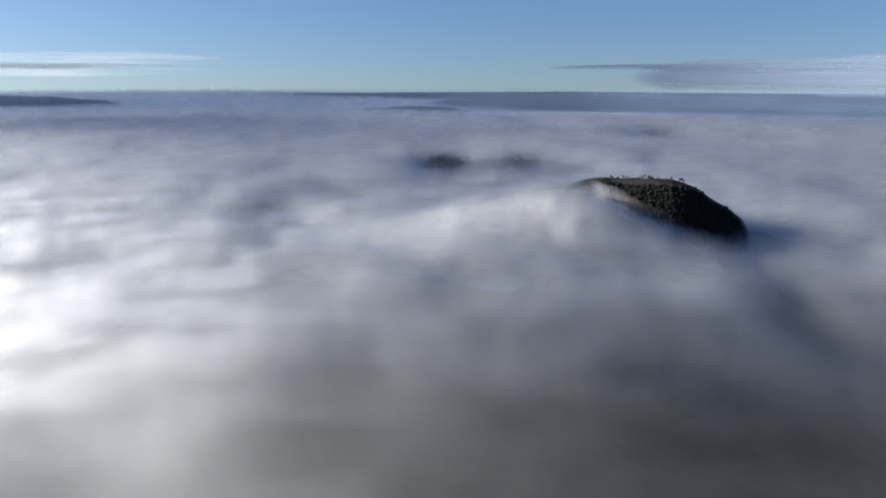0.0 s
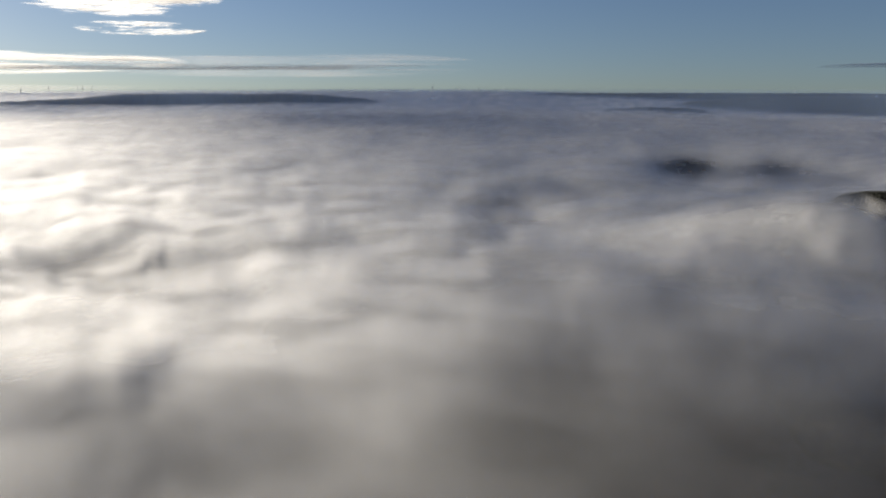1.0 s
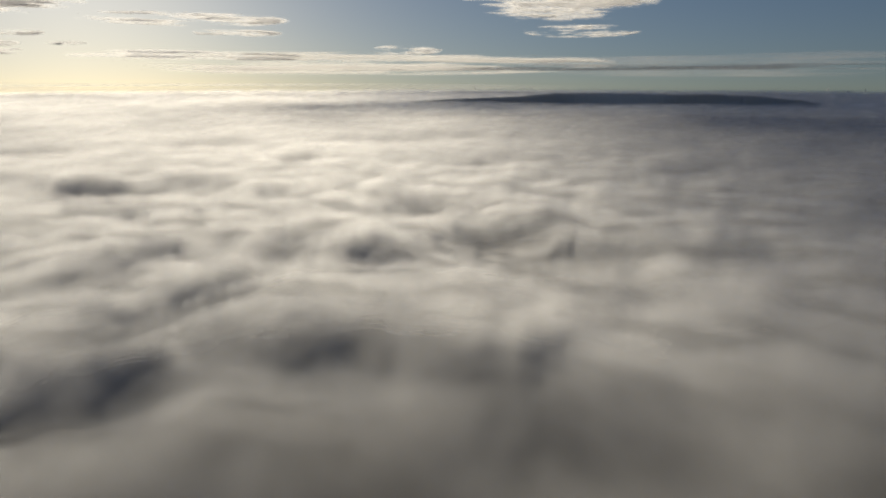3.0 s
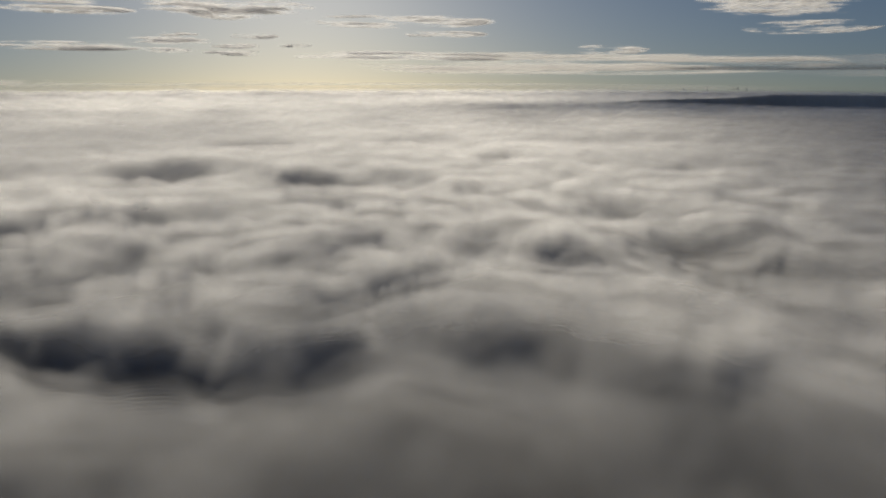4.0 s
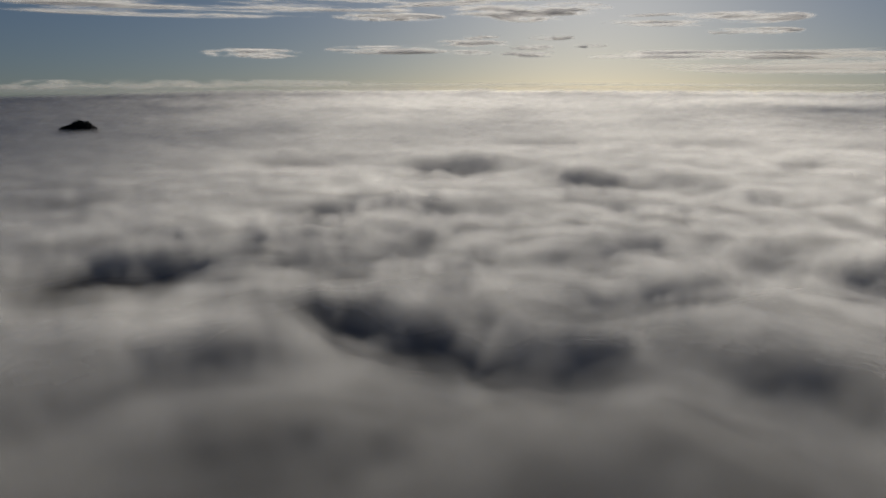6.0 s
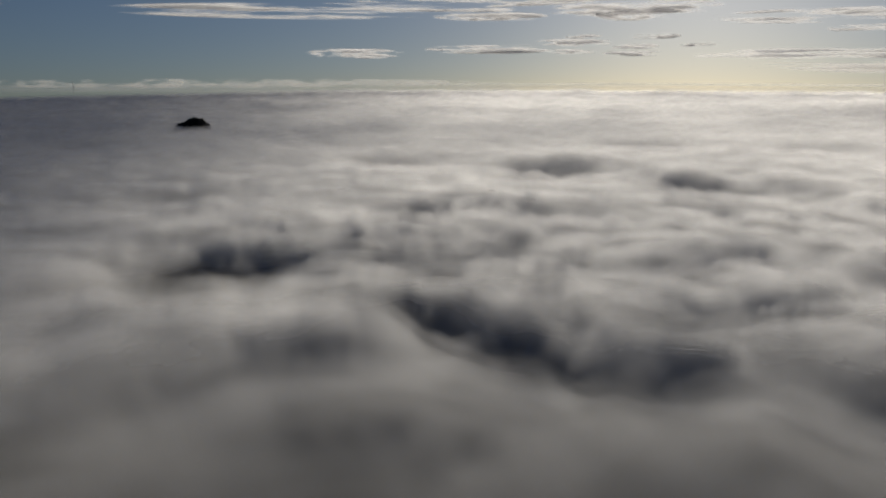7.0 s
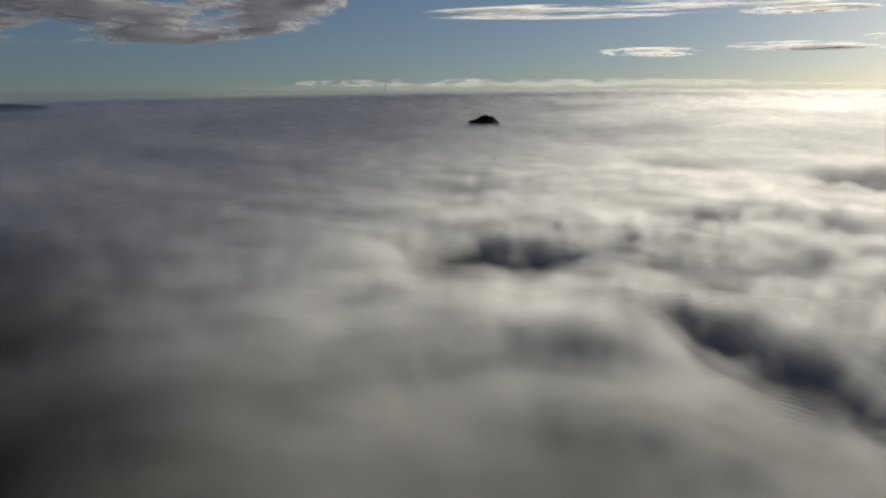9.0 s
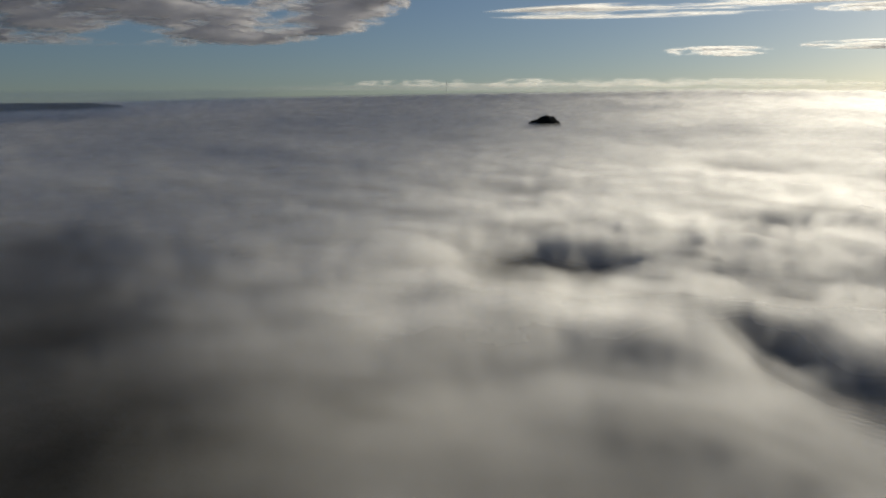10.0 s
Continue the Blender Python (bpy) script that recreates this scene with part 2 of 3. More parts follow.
for spot in [
    (-38.4, 3600, 150, 150, 0.3), (0.2, 1900, 95, 300, 1.5), (6.2, 1860, 110, 280, 1.2), (16.5, 3000, 150, 350, 1.1),
    (27.6, 798, 32, 60, 0.7), (18.5, 556, 40, 45, 0.5), (19.4, 417, 40, 40, 0.6), (29.3, 451, 45, 50, 0.8),
    (24.3, 1050, 60, 90, 0.7), (-10.0, 1360, 60, 90, 0.4), (29.1, 1619, 90, 120, 0.5), (6.5, 3447, 250, 150, 0.5),
    (31.0, 679, 45, 50, 0.6), (10.8, 1800, 60, 150, 0.7), (25.6, 4065, 334, 149, 0.5)]:
    hollow(*spot)
swell(7.6, 975, 130, 90, 62)      # fog laps up the hill's near side
swell(11.5, 945, 70, 55, 26)
swell(15.0, 940, 55, 50, 16)
hollow(18.5, 1015, 95, 50, 0.7)    # and keeps off its steep side
swell(-47.0, 480, 70, 70, 22)      # round heads of fog that stand out close by
swell(-52.0, 560, 60, 55, 16)
swell(-76.0, 560, 40, 40, 14)
swell(-108.0, 560, 70, 60, 16)


def fog_top(X, Y):
    """Height of the fog's top over its usual level, the gentle part of it, its fine curls, and how dense it is, over arrays."""
    R, B = np.hypot(X, Y), np.degrees(np.arctan2(X, Y))
    WX = X + 70 * octaves(X, Y, 240, 4, 40)
    WY = Y + 70 * octaves(X, Y, 240, 4, 50)
    VX = WX + 20 * octaves(WX, WY, 80, 3, 44)
    VY = WY + 20 * octaves(WX, WY, 80, 3, 54)
    PX, PY = X + 24 * octaves(X, Y, 105, 3, 91, 0.6), Y + 24 * octaves(X, Y, 105, 3, 95, 0.55)
    out = smooth(800, 2200, R)
    puffs = (1 - out) * np.abs(octaves(VX, VY, 210, 2, 5, 0.5)) + out * np.abs(octaves(VX, VY, 420, 3, 6)) - 0.2
    fine = 18 * (np.abs(octaves(VX, VY, 62, 3, 8, 0.55)) - 0.2) * smooth(330, 750, R) * (1 - 0.6 * smooth(900, 2500, R))
    gentle = 10 * octaves(WX, WY, 650, 2, 1) * (1 - 0.7 * smooth(2200, 4400, R))
    top = gentle + 52 * puffs + 14 * octaves(VX, VY, 330, 3, 21)
    # thin towards the hills in the north, deep over the open basin; dimmer scattering under the eye is put in as
    # thinness
    dense = np.interp(R, [150, 300, 420, 600, 1000, 1700, 3000], [0.08, 0.12, 0.22, 0.5, 0.92, 1.05, 1.2])
    # weaker scattering away from the sun, put into the density of the nearer fog
    away = np.abs((B - SUN_BEARING + 180) % 360 - 180)
    dense = dense * (1 - 0.5 * smooth(50, 108, away) * (1 - smooth(450, 1400, R)))
    north = smooth(-30, 14, B) * (1 - smooth(110, 130, B))
    dense = dense * (1 - 0.38 * smooth(-45, -5, B) * (1 - smooth(110, 130, B)) * (1 - smooth(600, 1100, R)))
    dense = dense * (1 - 0.4 * north * (1 - smooth(800, 1700, R) * (1 - 0.7 * smooth(10, 34, B))))
    # darkening towards the south, also put in as thinness
    south = smooth(124, 158, -B) * (1 - smooth(800, 2000, R))
    dense = dense * (1 - 0.85 * south)
    # the northern upland stands clear of it
    dense = dense * (1 - 0.8 * smooth(-5, 7, B) * (1 - smooth(90, 120, B)) * smooth(3600, 4200, R))
    foot = np.exp(-((X - at(12, 800).x) ** 2 + (Y - at(12, 800).y) ** 2) / 225 ** 2)
    dense = dense * (1 + 1.2 * foot)
    for b, r, w, d, s in HOLLOWS:
        a = radians(b)
        s = s * min(1.0, 0.5 + max(0, r - 320) / 400)
        u = (PX * math.cos(a) - PY * math.sin(a)) / w
        v = (PX * math.sin(a) + PY * math.cos(a) - r) / d
        g = np.exp(-0.75 * (u * u + v * v))
        top = top - 48 * s * g
        dense = dense * (1 - np.minimum(0.93, 0.75 * s * g))
    SX, SY = X + 0.35 * (WX - X), Y + 0.35 * (WY - Y)
    for b, r, w, d, h in SWELLS:
        a = radians(b)
        u = (SX * math.cos(a) - SY * math.sin(a)) / w
        v = (SX * math.sin(a) + SY * math.cos(a) - r) / d
        g = np.exp(-0.8 * (u * u + v * v))
        top, gentle = top + h * g, gentle + 0.8 * h * g
    # flatter away from the sun: softer side-light contrast put into the relief
    calm = (1 - 0.76 * smooth(18, 58, away))
    calm = calm * (0.45 + 0.55 * smooth(280, 600, R)) * (1 - 0.6 * smooth(900, 3200, R))
    return gentle + (top - gentle) * calm, gentle, fine * calm, dense


def rings(near, far, step_near, step_far):
    """Distances whose spacing, as seen from the eye, stays even."""
    out, r = [], near
    while r < far:
        out.append(r)
        view = math.atan2(DEEP, r)
        step = step_far + (step_near - step_far) * min(1.0, view / 0.6)
        r += max(1.5, step * (r * r + DEEP * DEEP) / DEEP * (1.0 if r < 2200 else 0.9))
        if r - out[-1] > 90:
            r = out[-1] + 90
    return np.array(out + [far])


def bearings(fine, coarse):
    """All round; finely where the land opens to the west and north."""
    return np.radians(np.concatenate([np.arange(-162, 38, fine), np.arange(38, 198, coarse)]))


# ---- land ----
def land():
    A, R = np.meshgrid(bearings(1.0, 3.0), np.concatenate([[0.01, 25], np.geomspace(80, 5200, 110)]))
    X, Y = R * np.sin(A), R * np.cos(A)
    Z = 9 * octaves(X, Y, 900, 4, 70) + rise(X, Y) * 1.0 - 2
    tagged(sheet("ground", X, Y, Z, LAND, wrap=True), "dark wooded valley land under the fog", "ground", kind="structure")


land()


FOG_LAYERS = 12


def fog_sea():
    """The fog, skin under skin: each follows the billows, thin on top and thicker inside."""
    A, R = np.meshgrid(bearings(0.34, 1.8), rings(4, 4960, 0.0066, 0.0024))
    X, Y = R * np.sin(A), R * np.cos(A)
    top, gentle, fine, dense = fog_top(X, Y)
    sea = tagged(new("fog_sea"), "grey-white sea of valley fog with soft billows", "fog", kind="stuff")
    for k in range(FOG_LAYERS):
        deep = 2.0 * k + 0.1 * k * k
        torn = smooth(-0.4, 0.4, octaves(X + 9 * k, Y - 6 * k, 85, 4, 61))
        torn = 1 - (0.8 - 0.4 * smooth(1000, 2200, R)) * (1 - torn)
        curl = fine * math.exp(-k / 5)
        thick = np.clip((0.06 + 0.045 * k) * dense * (torn if k < 7 else 1), 0, 0.92)
        Z = EYE_Z - DEEP + 10 + rise(X, Y) + gentle + 0.8 * (top - gentle) * (1 - 0.04 * k) + curl - deep
        sheet("fog_layer", X, Y, Z, FOG, thick, wrap=True, keep=thick > 0.004, parent=sea)


fog_sea()


def haze_sheet():
    """A thin bluish sheet over the far fog, before the hills; its colour stands in for the blue light of hazy air."""
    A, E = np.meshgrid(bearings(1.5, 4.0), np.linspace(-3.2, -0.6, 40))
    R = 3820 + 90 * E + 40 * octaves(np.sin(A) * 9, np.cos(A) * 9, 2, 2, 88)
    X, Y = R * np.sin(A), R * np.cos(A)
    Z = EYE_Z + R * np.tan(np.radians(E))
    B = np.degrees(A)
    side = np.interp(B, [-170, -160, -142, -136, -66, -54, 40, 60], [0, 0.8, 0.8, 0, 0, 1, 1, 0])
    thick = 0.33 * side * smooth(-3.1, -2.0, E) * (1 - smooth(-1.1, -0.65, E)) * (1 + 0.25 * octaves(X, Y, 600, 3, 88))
    tagged(sheet("haze_sheet", X, Y, Z, HAZE_TINT, thick, wrap=True), "thin bluish sheet standing in for air haze over the far fog", "haze", kind="stuff")


haze_sheet()


# ---- trees ----
def tree_meshes(seed, height, bare=0.0):
    """Trunk with limbs, and a crown of many small leaf clumps."""
    rnd = random.Random(seed)
    tb, cb = bmesh.new(), bmesh.new()
    stem = height * 0.45
    ends = [(Vector((0, 0, 0)), Vector((rnd.uniform(-.05, .05) * height, 0, stem)), height * 0.035, height * 0.02)]
    for k in range(5):
        a = k * 1.26 + rnd.uniform(-.3, .3)
        base = Vector((0, 0, stem * rnd.uniform(0.6, 1.0)))
        tip = base + Vector((math.cos(a) * height * .25, math.sin(a) * height * .25, height * rnd.uniform(.2, .38)))
        ends.append((base, tip, height * 0.016, height * 0.006))
    for p, q, r0, r1 in ends:
        m = Matrix.Translation((p + q) / 2) @ (q - p).to_track_quat("Z", "Y").to_matrix().to_4x4()
        bmesh.ops.create_cone(tb, cap_ends=True, segments=6, radius1=r0, radius2=r1, depth=(q - p).length, matrix=m)
    for k in range(int(46 * (1 - bare))):
        a, u = rnd.uniform(0, 6.28), rnd.random() ** 0.5
        z = rnd.uniform(0.3, 1.0)
        wide = height * 0.34 * math.sin(math.pi * min(1, (z - 0.18) / 0.86)) ** 0.7
        c = Vector((math.cos(a) * wide * u, math.sin(a) * wide * u, z * height))
        s = height * rnd.uniform(0.05, 0.11)
        turn = Euler((rnd.uniform(0, 3), rnd.uniform(0, 3), rnd.uniform(0, 3))).to_matrix().to_4x4()
        bmesh.ops.create_icosphere(cb, subdivisions=1, radius=s, matrix=Matrix.Translation(c) @ turn @ Matrix.Diagonal((1, 1.2, 0.7, 1)))
    for v in cb.verts:
        v.co += Vector((rnd.uniform(-1, 1), rnd.uniform(-1, 1), rnd.uniform(-1, 1))) * height * 0.018
    return tb, cb


TREES = []
for s in range(3):
    tb, cb = tree_meshes(s + 3, (7.0, 9.0, 5.5)[s])
    tr = new("tree")
    part("trunk", tb, BARK, tr)
    part("crown", cb, LEAVES, tr)
    tagged(tr, "dark leafy tree on a hilltop above the fog", "tree", "hilltop trees")
    TREES.append(tr)
tree_used = [False] * 3


def plant(kind, place, size, turn):
    m = Matrix.LocRotScale(place, Euler((0, 0, turn)), (size, size, size))
    if not tree_used[kind]:
        tree_used[kind] = True
        TREES[kind].matrix_basis = m
        return
    copy_thing(TREES[kind], m).scale = (size, size, size)


def wood(name, label, spots, seed, low, high):
    """A close wood: rough crowns, joined into one mesh."""
    rng = np.random.default_rng(seed)
    base = bmesh.new()
    bmesh.ops.create_icosphere(base, subdivisions=2, radius=1)
    bv = np.array([v.co[:] for v in base.verts])
    bf = np.array([[v.index for v in f.verts] for f in base.faces])
    base.free()
    vs, fs = [], []
    for k, (x, y, z) in enumerate(spots):
        h = rng.uniform(low, high)
        v = bv * (1 + rng.uniform(-0.28, 0.28, (len(bv), 1))) * [h * 0.42, h * 0.42, h * 0.55] + [x, y, z + h * 0.45]
        vs.append(v)
        fs.append(bf + k * len(bv))
    me = bpy.data.meshes.new(name)
    me.from_pydata(np.concatenate(vs).tolist(), [], np.concatenate(fs).tolist())
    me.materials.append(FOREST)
    return tagged(new(name, me), label, "wood", kind="stuff")


# ---- the hill that stands out of the fog ----
def hill_height(bearing, r):
    top = np.interp(bearing, [0, 8, 10.2, 10.9, 12, 13, 18, 19, 20, 21, 22.4, 23.1, 23.6, 25, 33],
                    [-21, -11, -8.5, -8.1, -7.85, -7.75, -7.72, -8.05, -8.55, -9.2, -9.95, -10.5, -11.2, -15, -22])
    z = EYE_Z + 1080 * np.tan(np.radians(top))
    front, back = np.clip(1075 - r, 0, None), np.clip(r - 1120, 0, None)
    return z - 0.0026 * np.minimum(front, 120) ** 2 - 0.62 * np.clip(front - 120, 0, None) - 0.5 * back


def hill():
    B, R = np.meshgrid(np.arange(0, 33, 0.2), np.arange(630, 1600, 6.0))
    A = np.radians(B)
    X, Y = R * np.sin(A), R * np.cos(A)
    low = 9 * octaves(X, Y, 900, 4, 70) + rise(X, Y) - 2
    Z = low - 1 + 14 * np.logaddexp(0, (hill_height(B, R) + 3 * octaves(X, Y, 60, 3, 90) - low) / 14)   # runs out softly into the valley
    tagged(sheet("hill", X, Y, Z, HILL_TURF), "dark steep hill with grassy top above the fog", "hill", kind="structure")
    rnd = random.Random(5)
    spots = []
    for k in range(4200):
        b, r = rnd.uniform(9.0, 24.8), 1075 - 170 * rnd.random() ** 1.3
        if 13.3 < b < 18.6 and r > 1046:
            continue
        spots.append((*at(b, r)[:2], float(hill_height(np.array(b), np.array(r))) - 1.0))
    wood("hillside_wood", "dark dense wood on the hill's steep side", spots, 6, 2.4, 5.0)
    for k in range(34):
        b = rnd.choice([rnd.uniform(11.0, 19), rnd.uniform(14.2, 17), rnd.uniform(18.3, 23.4)])
        r = rnd.uniform(1082, 1120)
        plant(rnd.randrange(3), at(b, r, float(hill_height(np.array(b), np.array(r))) - 0.5), rnd.uniform(0.45, 0.85), rnd.uniform(0, 6))


hill()


# ---- the small wooded knoll ----
def knoll():
    cb, cr = -116.85, 3040.0
    c = at(cb, cr)
    side, out = at(cb + 90, 1), at(cb, 1)
    U, V = np.meshgrid(np.arange(-170, 171, 6.0), np.arange(-150, 151, 6.0))

    def height(u, v):
        prof = np.interp(u, [-150, -75, -62, -45, -28, -10, 6, 27, 45, 72, 140], [-120, -46, -35, -28, -19, -9, -6, -8, -22, -42, -110])
        return EYE_Z - 155 + prof - 0.35 * np.abs(v) + 1.5 * octaves(u, v, 25, 2, 95)

    X, Y = c.x + U * side.x + V * out.x, c.y + U * side.y + V * out.y
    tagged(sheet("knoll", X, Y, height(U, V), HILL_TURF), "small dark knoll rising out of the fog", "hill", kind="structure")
    rnd = random.Random(8)
    spots = []
    for k in range(420):
        u, v = rnd.uniform(-52, 60), rnd.uniform(-60, 30)
        spots.append((c.x + u * side.x + v * out.x, c.y + u * side.y + v * out.y, float(height(np.array([u]), np.array([v]))[0]) - 1))
    wood("knoll_wood", "dark wood covering a knoll", spots, 9, 6, 10)
    for k in range(22):
        u, v = rnd.choice([rnd.uniform(-66, -30), rnd.uniform(-66, 62)]), rnd.uniform(-12, 6)
        z = float(height(np.array([u]), np.array([v]))[0]) - 0.5
        plant(rnd.randrange(3), Vector((c.x + u * side.x + v * out.x, c.y + u * side.y + v * out.y, z)), rnd.uniform(1.2, 1.9), rnd.uniform(0, 6))


knoll()


# ---- far ridges ----
def ridge(label, r, stops, deep, seed, rough=3.0, material=FOREST):
    """A long wooded ridge; stops: bearing and height angle of its crest."""
    B = np.arange(stops[0][0], stops[-1][0], 0.06)
    el = np.interp(B, [s[0] for s in stops], [s[1] for s in stops])
    crest = EYE_Z + r * np.tan(np.radians(el))
    x = B * r * math.pi / 180
    fine = rough * (octaves(x, x * 0 + seed, 60, 3, seed) + 0.7 * octaves(x, x * 0 + seed, 16, 2, seed + 3))
    D = np.concatenate([np.linspace(-1, 0, 14), np.linspace(0.15, 1, 5)])
    BB, DD = np.meshgrid(B, D)
    fall = np.where(DD < 0, np.abs(DD) ** 1.5, DD) * 90
    R = r + DD * deep
    Z = crest[None] + fine[None] * (1 - np.abs(DD)) - fall + rough * 1.2 * octaves(BB * 70, DD * 300, 26, 2, seed + 9) * (1 - np.exp(-6 * np.abs(DD)))
    X, Y = R * np.sin(np.radians(BB)), R * np.cos(np.radians(BB))
    return tagged(sheet("ridge", X, Y, Z, material), label, "ridge", kind="structure")


ridge("long dark wooded ridge across the fog", 4300, [(-56, -2.2), (-54, -1.75), (-50, -1.55), (-46, -1.42), (-43, -1.15), (-38, -1.12), (-34, -1.2), (-31, -1.17), (-28, -1.3), (-25, -1.6), (-23, -1.95)], 260, 11)
ridge("dark blue wooded upland on the horizon", 4780, [(-14, -1.35), (-10, -1.14), (-6, -1.12), (-2, -1.08), (4, -1.05), (10, -1.0), (16, -1.03), (24, -1.05), (33, -1.0), (40, -1.0)], 200, 12, 2.0)
ridge("dark wooded spur on the fog's edge", 4350, [(-4, -3.0), (-2, -2.1), (0, -1.7), (3, -1.45), (6, -1.3), (10, -1.18), (14, -1.2), (18, -1.35), (22, -1.55), (26, -1.75), (32, -1.95), (38, -2.3), (42, -3.4)], 260, 13, 2.0)
ridge("low wooded spit running into the fog", 3950, [(-8.5, -3.6), (-7.2, -2.5), (-6, -2.3), (-3, -2.15), (0, -2.2), (2.5, -2.6), (4.5, -3.6)], 160, 14, 2.5)
ridge("faint far upland line on the horizon", 4900, [(-56, -1.12), (-50, -1.02), (-44, -1.05), (-30, -1.1), (-20, -1.12), (-10, -1.1), (-4, -1.3)], 60, 15, 1.2)
ridge("dark distant ridge above the fog", 4500, [(-166, -1.5), (-160, -1.52), (-156, -1.58), (-151, -1.66), (-149, -1.85), (-147.5, -2.4)], 200, 16, 1.5)


# ---- wind turbines and masts on the horizon ----
def turbine_thing():
    t = new("wind_turbine")
    bm = bmesh.new()
    bmesh.ops.create_cone(bm, cap_ends=True, segments=10, radius1=1.7, radius2=1.0, depth=30, matrix=Matrix.Translation((0, 0, 15)))
    part("tower", bm, STEEL, t)
    bm = bmesh.new()
    bmesh.ops.create_cube(bm, size=1, matrix=Matrix.Translation((0, 0.6, 30.5)) @ Matrix.Diagonal((1.4, 4, 1.5, 1)))
    bmesh.ops.bevel(bm, geom=bm.edges[:], offset=0.25, segments=2, affect="EDGES")
    part("nacelle", bm, STEEL, t)
    bm = bmesh.new()
    bmesh.ops.create_uvsphere(bm, u_segments=10, v_segments=6, radius=0.9, matrix=Matrix.Translation((0, -1.9, 30.5)))
    hub = part("hub", bm, STEEL, t)
    for k in range(3):
        bm = bmesh.new()
        m = Matrix.Translation((0, -1.9, 30.5)) @ Matrix.Rotation(radians(20 + 120 * k), 4, "Y")
        bmesh.ops.create_cone(bm, cap_ends=True, segments=8, radius1=1.1, radius2=0.25, depth=15,
                              matrix=m @ Matrix.Translation((0, 0, 7.8)) @ Matrix.Diagonal((1, 0.35, 1, 1)))
        part("blade", bm, STEEL, hub)
    return tagged(t, "white wind turbine standing on the far horizon", "wind turbine", "turbines on the horizon")


first_turbine = turbine_thing()
spots = [(-23.7, 1.0), (-22.5, .8), (-21.5, .9), (-19.75, 1.1), (-17.9, .9), (-17.6, 1.0), (-16.1, .9), (-15.8, .9), (-14.2, .8), (-49.1, 1.0),
         (-47.4, 1.1), (-45.3, 1.1), (-44.7, 1.1), (-94.9, .5), (-93.65, .5), (-93.35, .5), (-92.75, .6), (-92.3, .5), (-69.0, .4), (-68.4, .4),
         (-67.8, .4), (-67.0, .4), (-66.5, .4), (-34.9, .6), (6.9, .8)]
for k, (b, size) in enumerate(spots):
    m = Matrix.LocRotScale(at(b, 4880, EYE_Z - 4880 * math.tan(radians(1.12))), Euler((0, 0, radians(-b + 25 * ((k * 7) % 5 - 2)))), (size, size, size))
    if k == 0:
        first_turbine.matrix_basis = m
    else:
        copy_thing(first_turbine, m).scale = (size, size, size)


def mast(bearing, r, base_angle, height):
    """A guyed lattice mast."""
    t = new("radio_mast")
    t.matrix_basis = Matrix.Translation(at(bearing, r, EYE_Z + r * math.tan(radians(base_angle))))
    bm = bmesh.new()
    for k in range(3):
        a = k * 2.094
        bmesh.ops.create_cone(bm, cap_ends=True, segments=6, radius1=0.5, radius2=0.4, depth=height,
                              matrix=Matrix.Translation((math.cos(a) * 1.1, math.sin(a) * 1.1, height / 2)))
    for k in range(int(height / 4)):
        bmesh.ops.create_cone(bm, cap_ends=True, segments=6, radius1=1.3, radius2=1.3, depth=0.5, matrix=Matrix.Translation((0, 0, 2 + k * 4)))
    part("lattice", bm, STEEL, t)
    bm = bmesh.new()
    bmesh.ops.create_cone(bm, cap_ends=True, segments=8, radius1=0.4, radius2=0.15, depth=8, matrix=Matrix.Translation((0, 0, height + 4)))
    part("aerial", bm, STEEL, t)
    tagged(t, "slender grey radio mast rising from the fog", "mast")


mast(-124.66, 4860, -1.15, 72)
mast(-45.6, 4880, -1.12, 44)


# ---- town under the fog ----
def house_thing(name, w, d, h, flat, label, seed):
    t = new(name)
    bm = bmesh.new()
    bmesh.ops.create_cube(bm, size=1, matrix=Matrix.Translation((0, 0, h / 2)) @ Matrix.Diagonal((w, d, h, 1)))
    part("wall", bm, RENDER_WHITE, t)
    bm = bmesh.new()
    if flat:
        bmesh.ops.create_cube(bm, size=1, matrix=Matrix.Translation((0, 0, h + 0.3)) @ Matrix.Diagonal((w + .6, d + .6, 0.6, 1)))
    else:
        a, b, up = w / 2 + .5, d / 2 + .5, h + d * 0.42
        v = [bm.verts.new(p) for p in ((-a, -b, h), (a, -b, h), (a, b, h), (-a, b, h), (-a, 0, up), (a, 0, up))]
        for f in ((0, 1, 5, 4), (2, 3, 4, 5), (0, 4, 3), (1, 2, 5), (3, 2, 1, 0)):
            bm.faces.new([v[i] for i in f])
    part("roof", bm, STEEL if flat else ROOF_TILE, t)
    for k in range(max(2, int(w // 4))):
        for s in range(max(1, int(h // 3))):
            bm = bmesh.new()
            x = (k + 0.5) / max(2, int(w // 4)) * w - w / 2
            bmesh.ops.create_cube(bm, size=1, matrix=Matrix.Translation((x, -d / 2, 1.7 + 3 * s)) @ Matrix.Diagonal((1.3, 0.12, 1.4, 1)))
            part("window", bm, GLASS_DARK, t)
    return tagged(t, label, "building", "town in the valley")


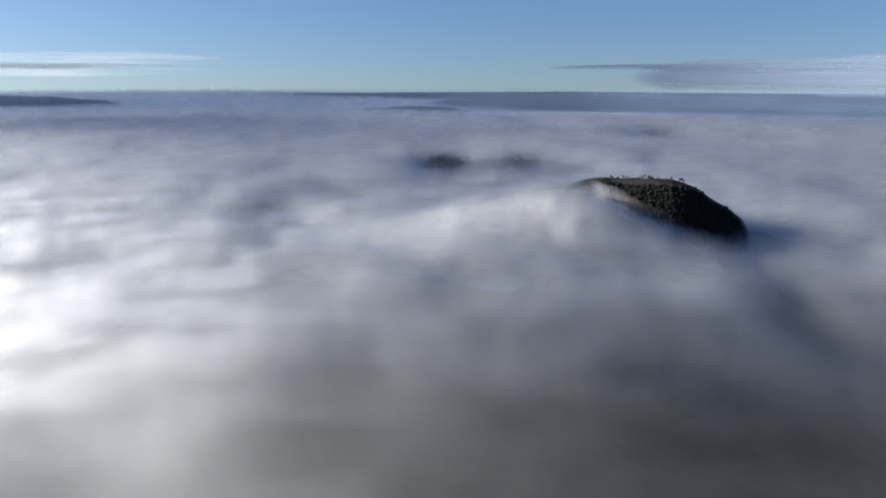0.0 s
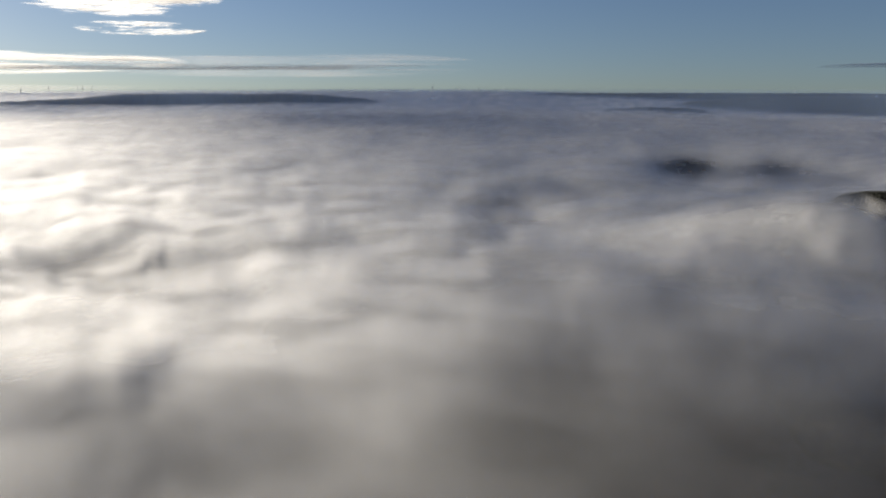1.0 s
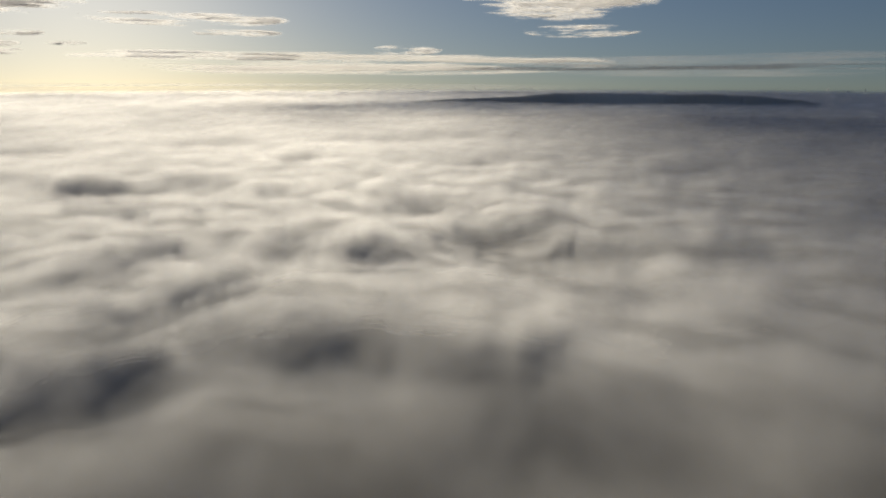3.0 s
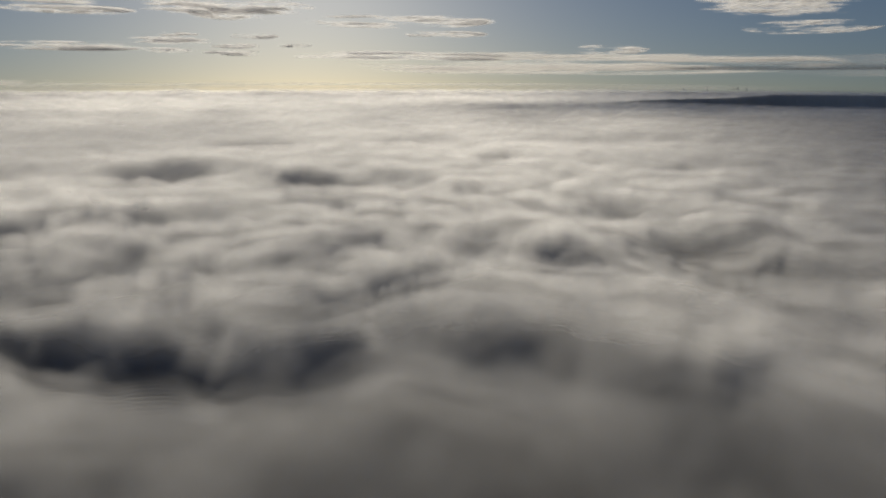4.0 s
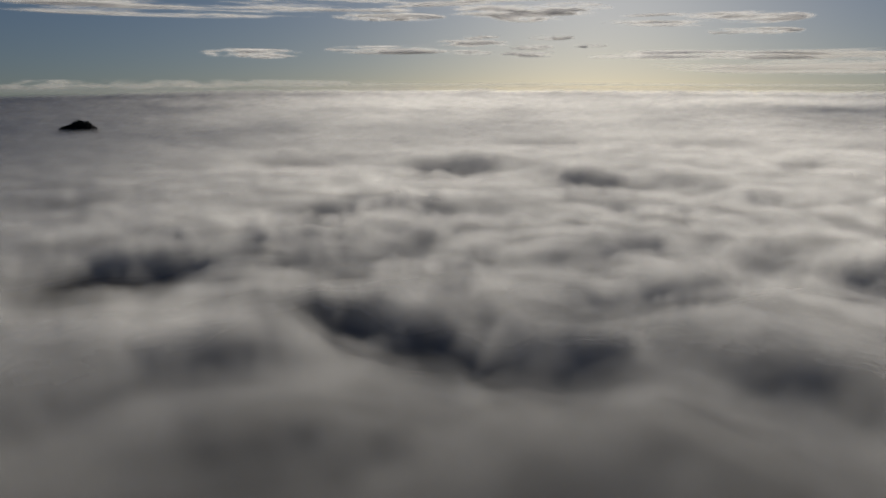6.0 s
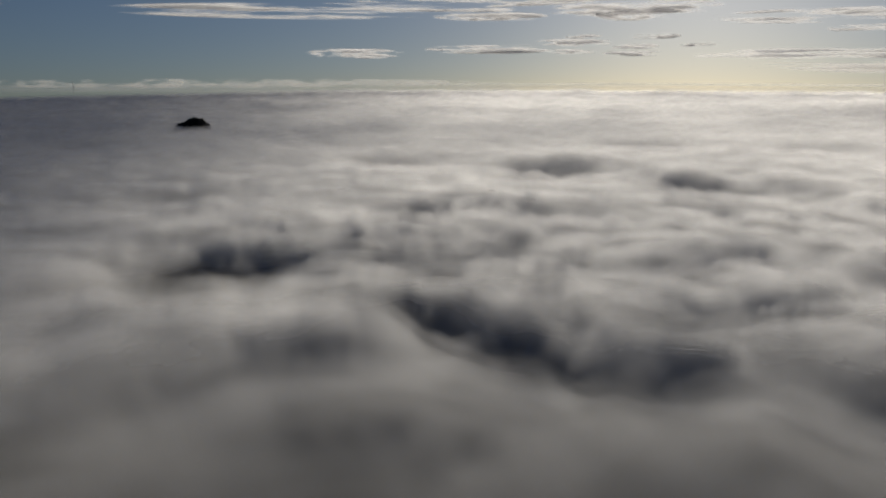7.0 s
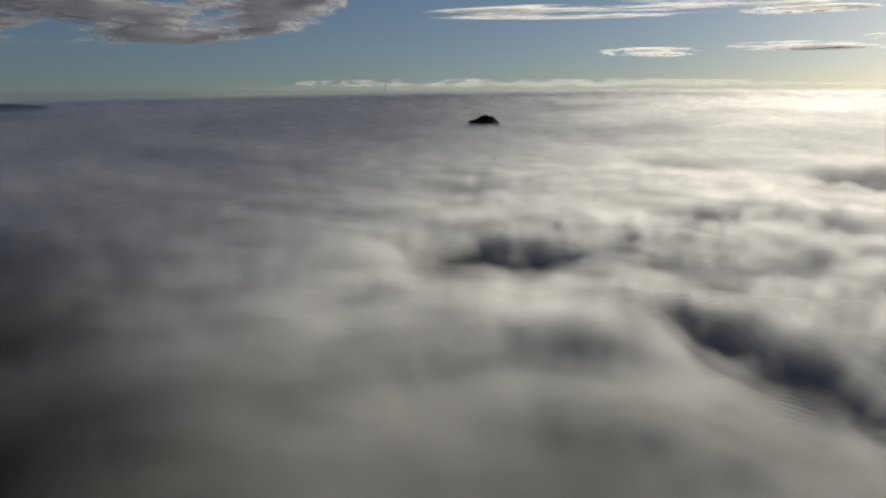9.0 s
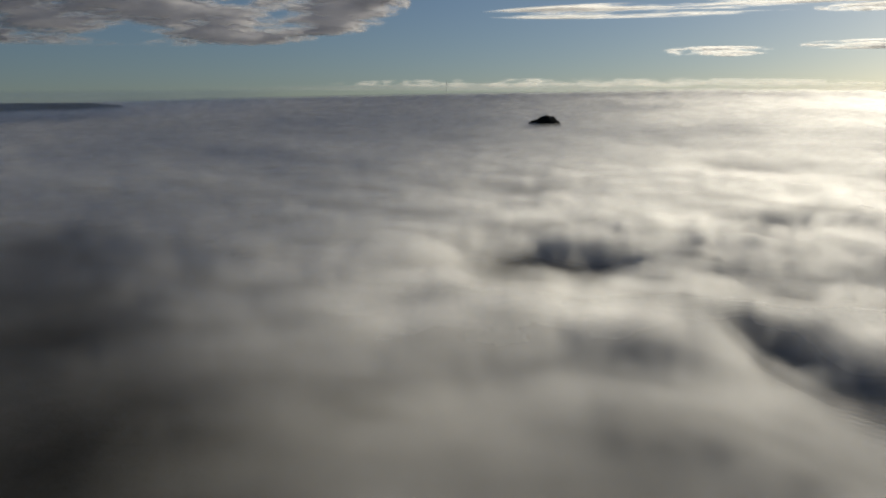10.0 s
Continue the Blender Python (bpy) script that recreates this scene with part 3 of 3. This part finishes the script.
def town():
    rnd = random.Random(21)
    base = [house_thing("house", 12, 9, 6, False, "white house with tiled roof in the misty valley", 1),
            house_thing("warehouse", 34, 16, 8, True, "long pale flat-roofed hall in the misty valley", 2),
            house_thing("tower_block", 14, 13, 26, True, "white tower block standing in the misty valley", 3)]
    places = [(2, 9.6, 2960), (2, -2.2, 2960), (1, 1.2, 2990), (1, 0.6, 2960), (1, 6.8, 2980), (2, 1.9, 2900), (1, -0.4, 2870)]
    places += [(0, rnd.uniform(-3, 11), rnd.uniform(2650, 3250)) for _ in range(45)]
    places += [(rnd.choice((0, 0, 1)), rnd.uniform(14.5, 18.5), rnd.uniform(3900, 4300)) for _ in range(40)]
    done = set()
    for kind, b, r in places:
        p = at(b, r)
        z = float(9 * octaves(np.array([p.x]), np.array([p.y]), 900, 4, 70)[0] + rise(p.x, p.y)) - 2.3
        m = Matrix.Translation((p.x, p.y, z)) @ Matrix.Rotation(radians(-b + rnd.uniform(-40, 40)), 4, "Z")
        if kind not in done:
            done.add(kind)
            base[kind].matrix_basis = m
        else:
            copy_thing(base[kind], m)


town()


# ---- clouds in the sky ----
def sky_cloud(label, b0, b1, e0, e1, material, seed, cover=0.1, long=14.0, tall=0.9, r=4700, slope=0.0, puff=14, soft=0.6, fray=0.0, name="cloud"):
    """A bank of high cloud far off: a lumpy sheet with a front and a back, thick inside and ragged at its edge."""
    step = max(0.07, min(0.14, (b1 - b0) / 240))
    B, E = np.meshgrid(np.arange(b0, b1, step), np.arange(e0, e1, min(0.03, (e1 - e0) / 26)))
    mid, half = (b0 + b1) / 2, (b1 - b0) / 2
    s, v = (B - mid) / half, (E - (e0 + e1) / 2 - slope * (B - mid)) / ((e1 - e0) / 2)
    shape = octaves(B / long * 10, E / tall * 10, 10, 6, seed, 0.62)
    body = 1 - np.abs(s) ** 2.5 - np.abs(v) ** 2
    body = body + fray * shape * np.clip((1 - s ** 8) * (1 - v ** 8), 0, 1)
    thick = np.clip((cover + 1.15 * shape + 0.5 * body - 0.23) / soft, -1, 1)
    thick = np.where(body > 0, np.minimum(thick, body * 4), np.minimum(thick, body))
    keep = thick > 0.02
    inside = np.clip(thick, 0, 1)
    top = tagged(new(name), label, "cloud", kind="stuff")
    lump = 0.4 + octaves(B / long * 10, E / tall * 10, 10, 3, seed, 0.4)
    for side in (-1, 1):
        R = r + side * (1 + puff * inside * (0.5 + 0.8 * lump))
        A, L = np.radians(B), np.radians(E)
        X, Y, Z = R * np.sin(A) * np.cos(L), R * np.cos(A) * np.cos(L), EYE_Z + R * np.sin(L)
        sheet("cloud_front" if side < 0 else "cloud_back", X, Y, Z, material, inside ** 1.3, keep=keep, parent=top)
    return top


sky_cloud("grey-blue layer of stratus above the horizon", 14, 60, -1.8, 2.0, CLOUD_STRATUS, 1, 0.42, 40, 2.2, puff=6)
sky_cloud("thin grey-blue tongue of stratus", 8, 34, 0.45, 1.1, CLOUD_STRATUS, 31, 0.3, 30, 0.6, puff=4)
sky_cloud("long cream cloud bank with darker base", -76, -38, 0.2, 2.0, CLOUD_BANK, 2, 0.3, 20, 0.5, puff=10)
sky_cloud("cream head of a long cloud bank", -79, -62, 1.1, 2.1, CLOUD_THIN, 32, 0.16, 10, 0.35, puff=10)
sky_cloud("ragged tuft on top of a cloud bank", -57.4, -51.6, 1.75, 2.5, CLOUD_THIN, 33, 0.08, 3, 0.25)
sky_cloud("faint pale end of a long cloud bank", -46, -15, 0.0, 1.95, CLOUD_FAINT, 22, 0.3, 26, 0.6, puff=8)
sky_cloud("dull grey streak under a cloud bank", -58, -17, 0.55, 1.05, CLOUD_DULL, 34, 0.25, 24, 0.4, puff=5)
sky_cloud("white ragged cloud patch", -52, -35, 4.1, 8.0, CLOUD_THIN, 3, 0.2, 9, 0.9)
STREAKS = [
    (-45.5, -36.5, 3.0, 3.95, 0.06), (-78.3, -63.2, 3.7, 4.7, 0.2), (-70.4, -63.8, 3.0, 3.55, 0.18), (-99.2, -89.0, 1.8, 2.48, 0.24),
    (-90.7, -84.6, 2.36, 2.92, 0.2), (-88.6, -85.4, 2.9, 3.22, 0.14), (-84.9, -81.3, 2.1, 2.52, 0.14), (-85.6, -80.9, 1.58, 2.02, 0.12),
    (-83.5, -79.8, 2.82, 3.22, 0.14), (-80.0, -77.3, 2.24, 2.54, 0.1), (-90.4, -85.8, 1.78, 2.15, 0.14), (-108.4, -100.5, 1.42, 2.2, 0.2),
    (-98.6, -89.6, 4.25, 4.9, 0.2), (-86.5, -78.2, 4.1, 5.3, 0.08), (-97.0, -89.0, 1.9, 2.1, 0.0),
]
for k, (b0, b1, e0, e1, cover) in enumerate(STREAKS):
    sky_cloud("thin white cloud streak", b0, b1, e0, e1, CLOUD_THIN, 40 + k, cover + 0.12, (b1 - b0) * 0.55, (e1 - e0) * 0.5)
sky_cloud("long band of white cloud streaks", -122.5, -92, 4.3, 5.5, CLOUD_THIN, 7, 0.2, 18, 0.45, slope=0.012)
sky_cloud("broken head of a band of white cloud streaks", -95, -77, 4.5, 5.75, CLOUD_THIN, 18, 0.14, 8, 0.4)
sky_cloud("broken band of white cloud streaks", -116, -76, 5.5, 7.6, CLOUD_THIN, 17, 0.0, 9, 0.45)
sky_cloud("heavy grey cloud with a pale ragged edge", -170, -128.2, 2.2, 9.6, CLOUD_GREY, 12, 0.72, 9, 1.8, puff=36, soft=0.8, fray=0.7)
sky_cloud("small torn grey cloud", -132.5, -127.3, 4.5, 6.8, CLOUD_GREY, 35, 0.2, 3, 0.8, puff=20)
sky_cloud("low line of distant cumulus on the horizon", -134, -92, -0.75, -0.05, CLOUD_FAR, 13, 0.3, 2.2, 0.5, r=4890, puff=5)
sky_cloud("dull grey haze band on the horizon", -150, -40, -1.1, -0.25, CLOUD_FAINT, 36, 0.5, 60, 0.8, r=4910, puff=3)
sky_cloud("thin bright line of far cloud on the horizon", -118, -52, -0.58, -0.36, CLOUD_FAR, 37, 0.4, 30, 0.3, r=4880, puff=3)
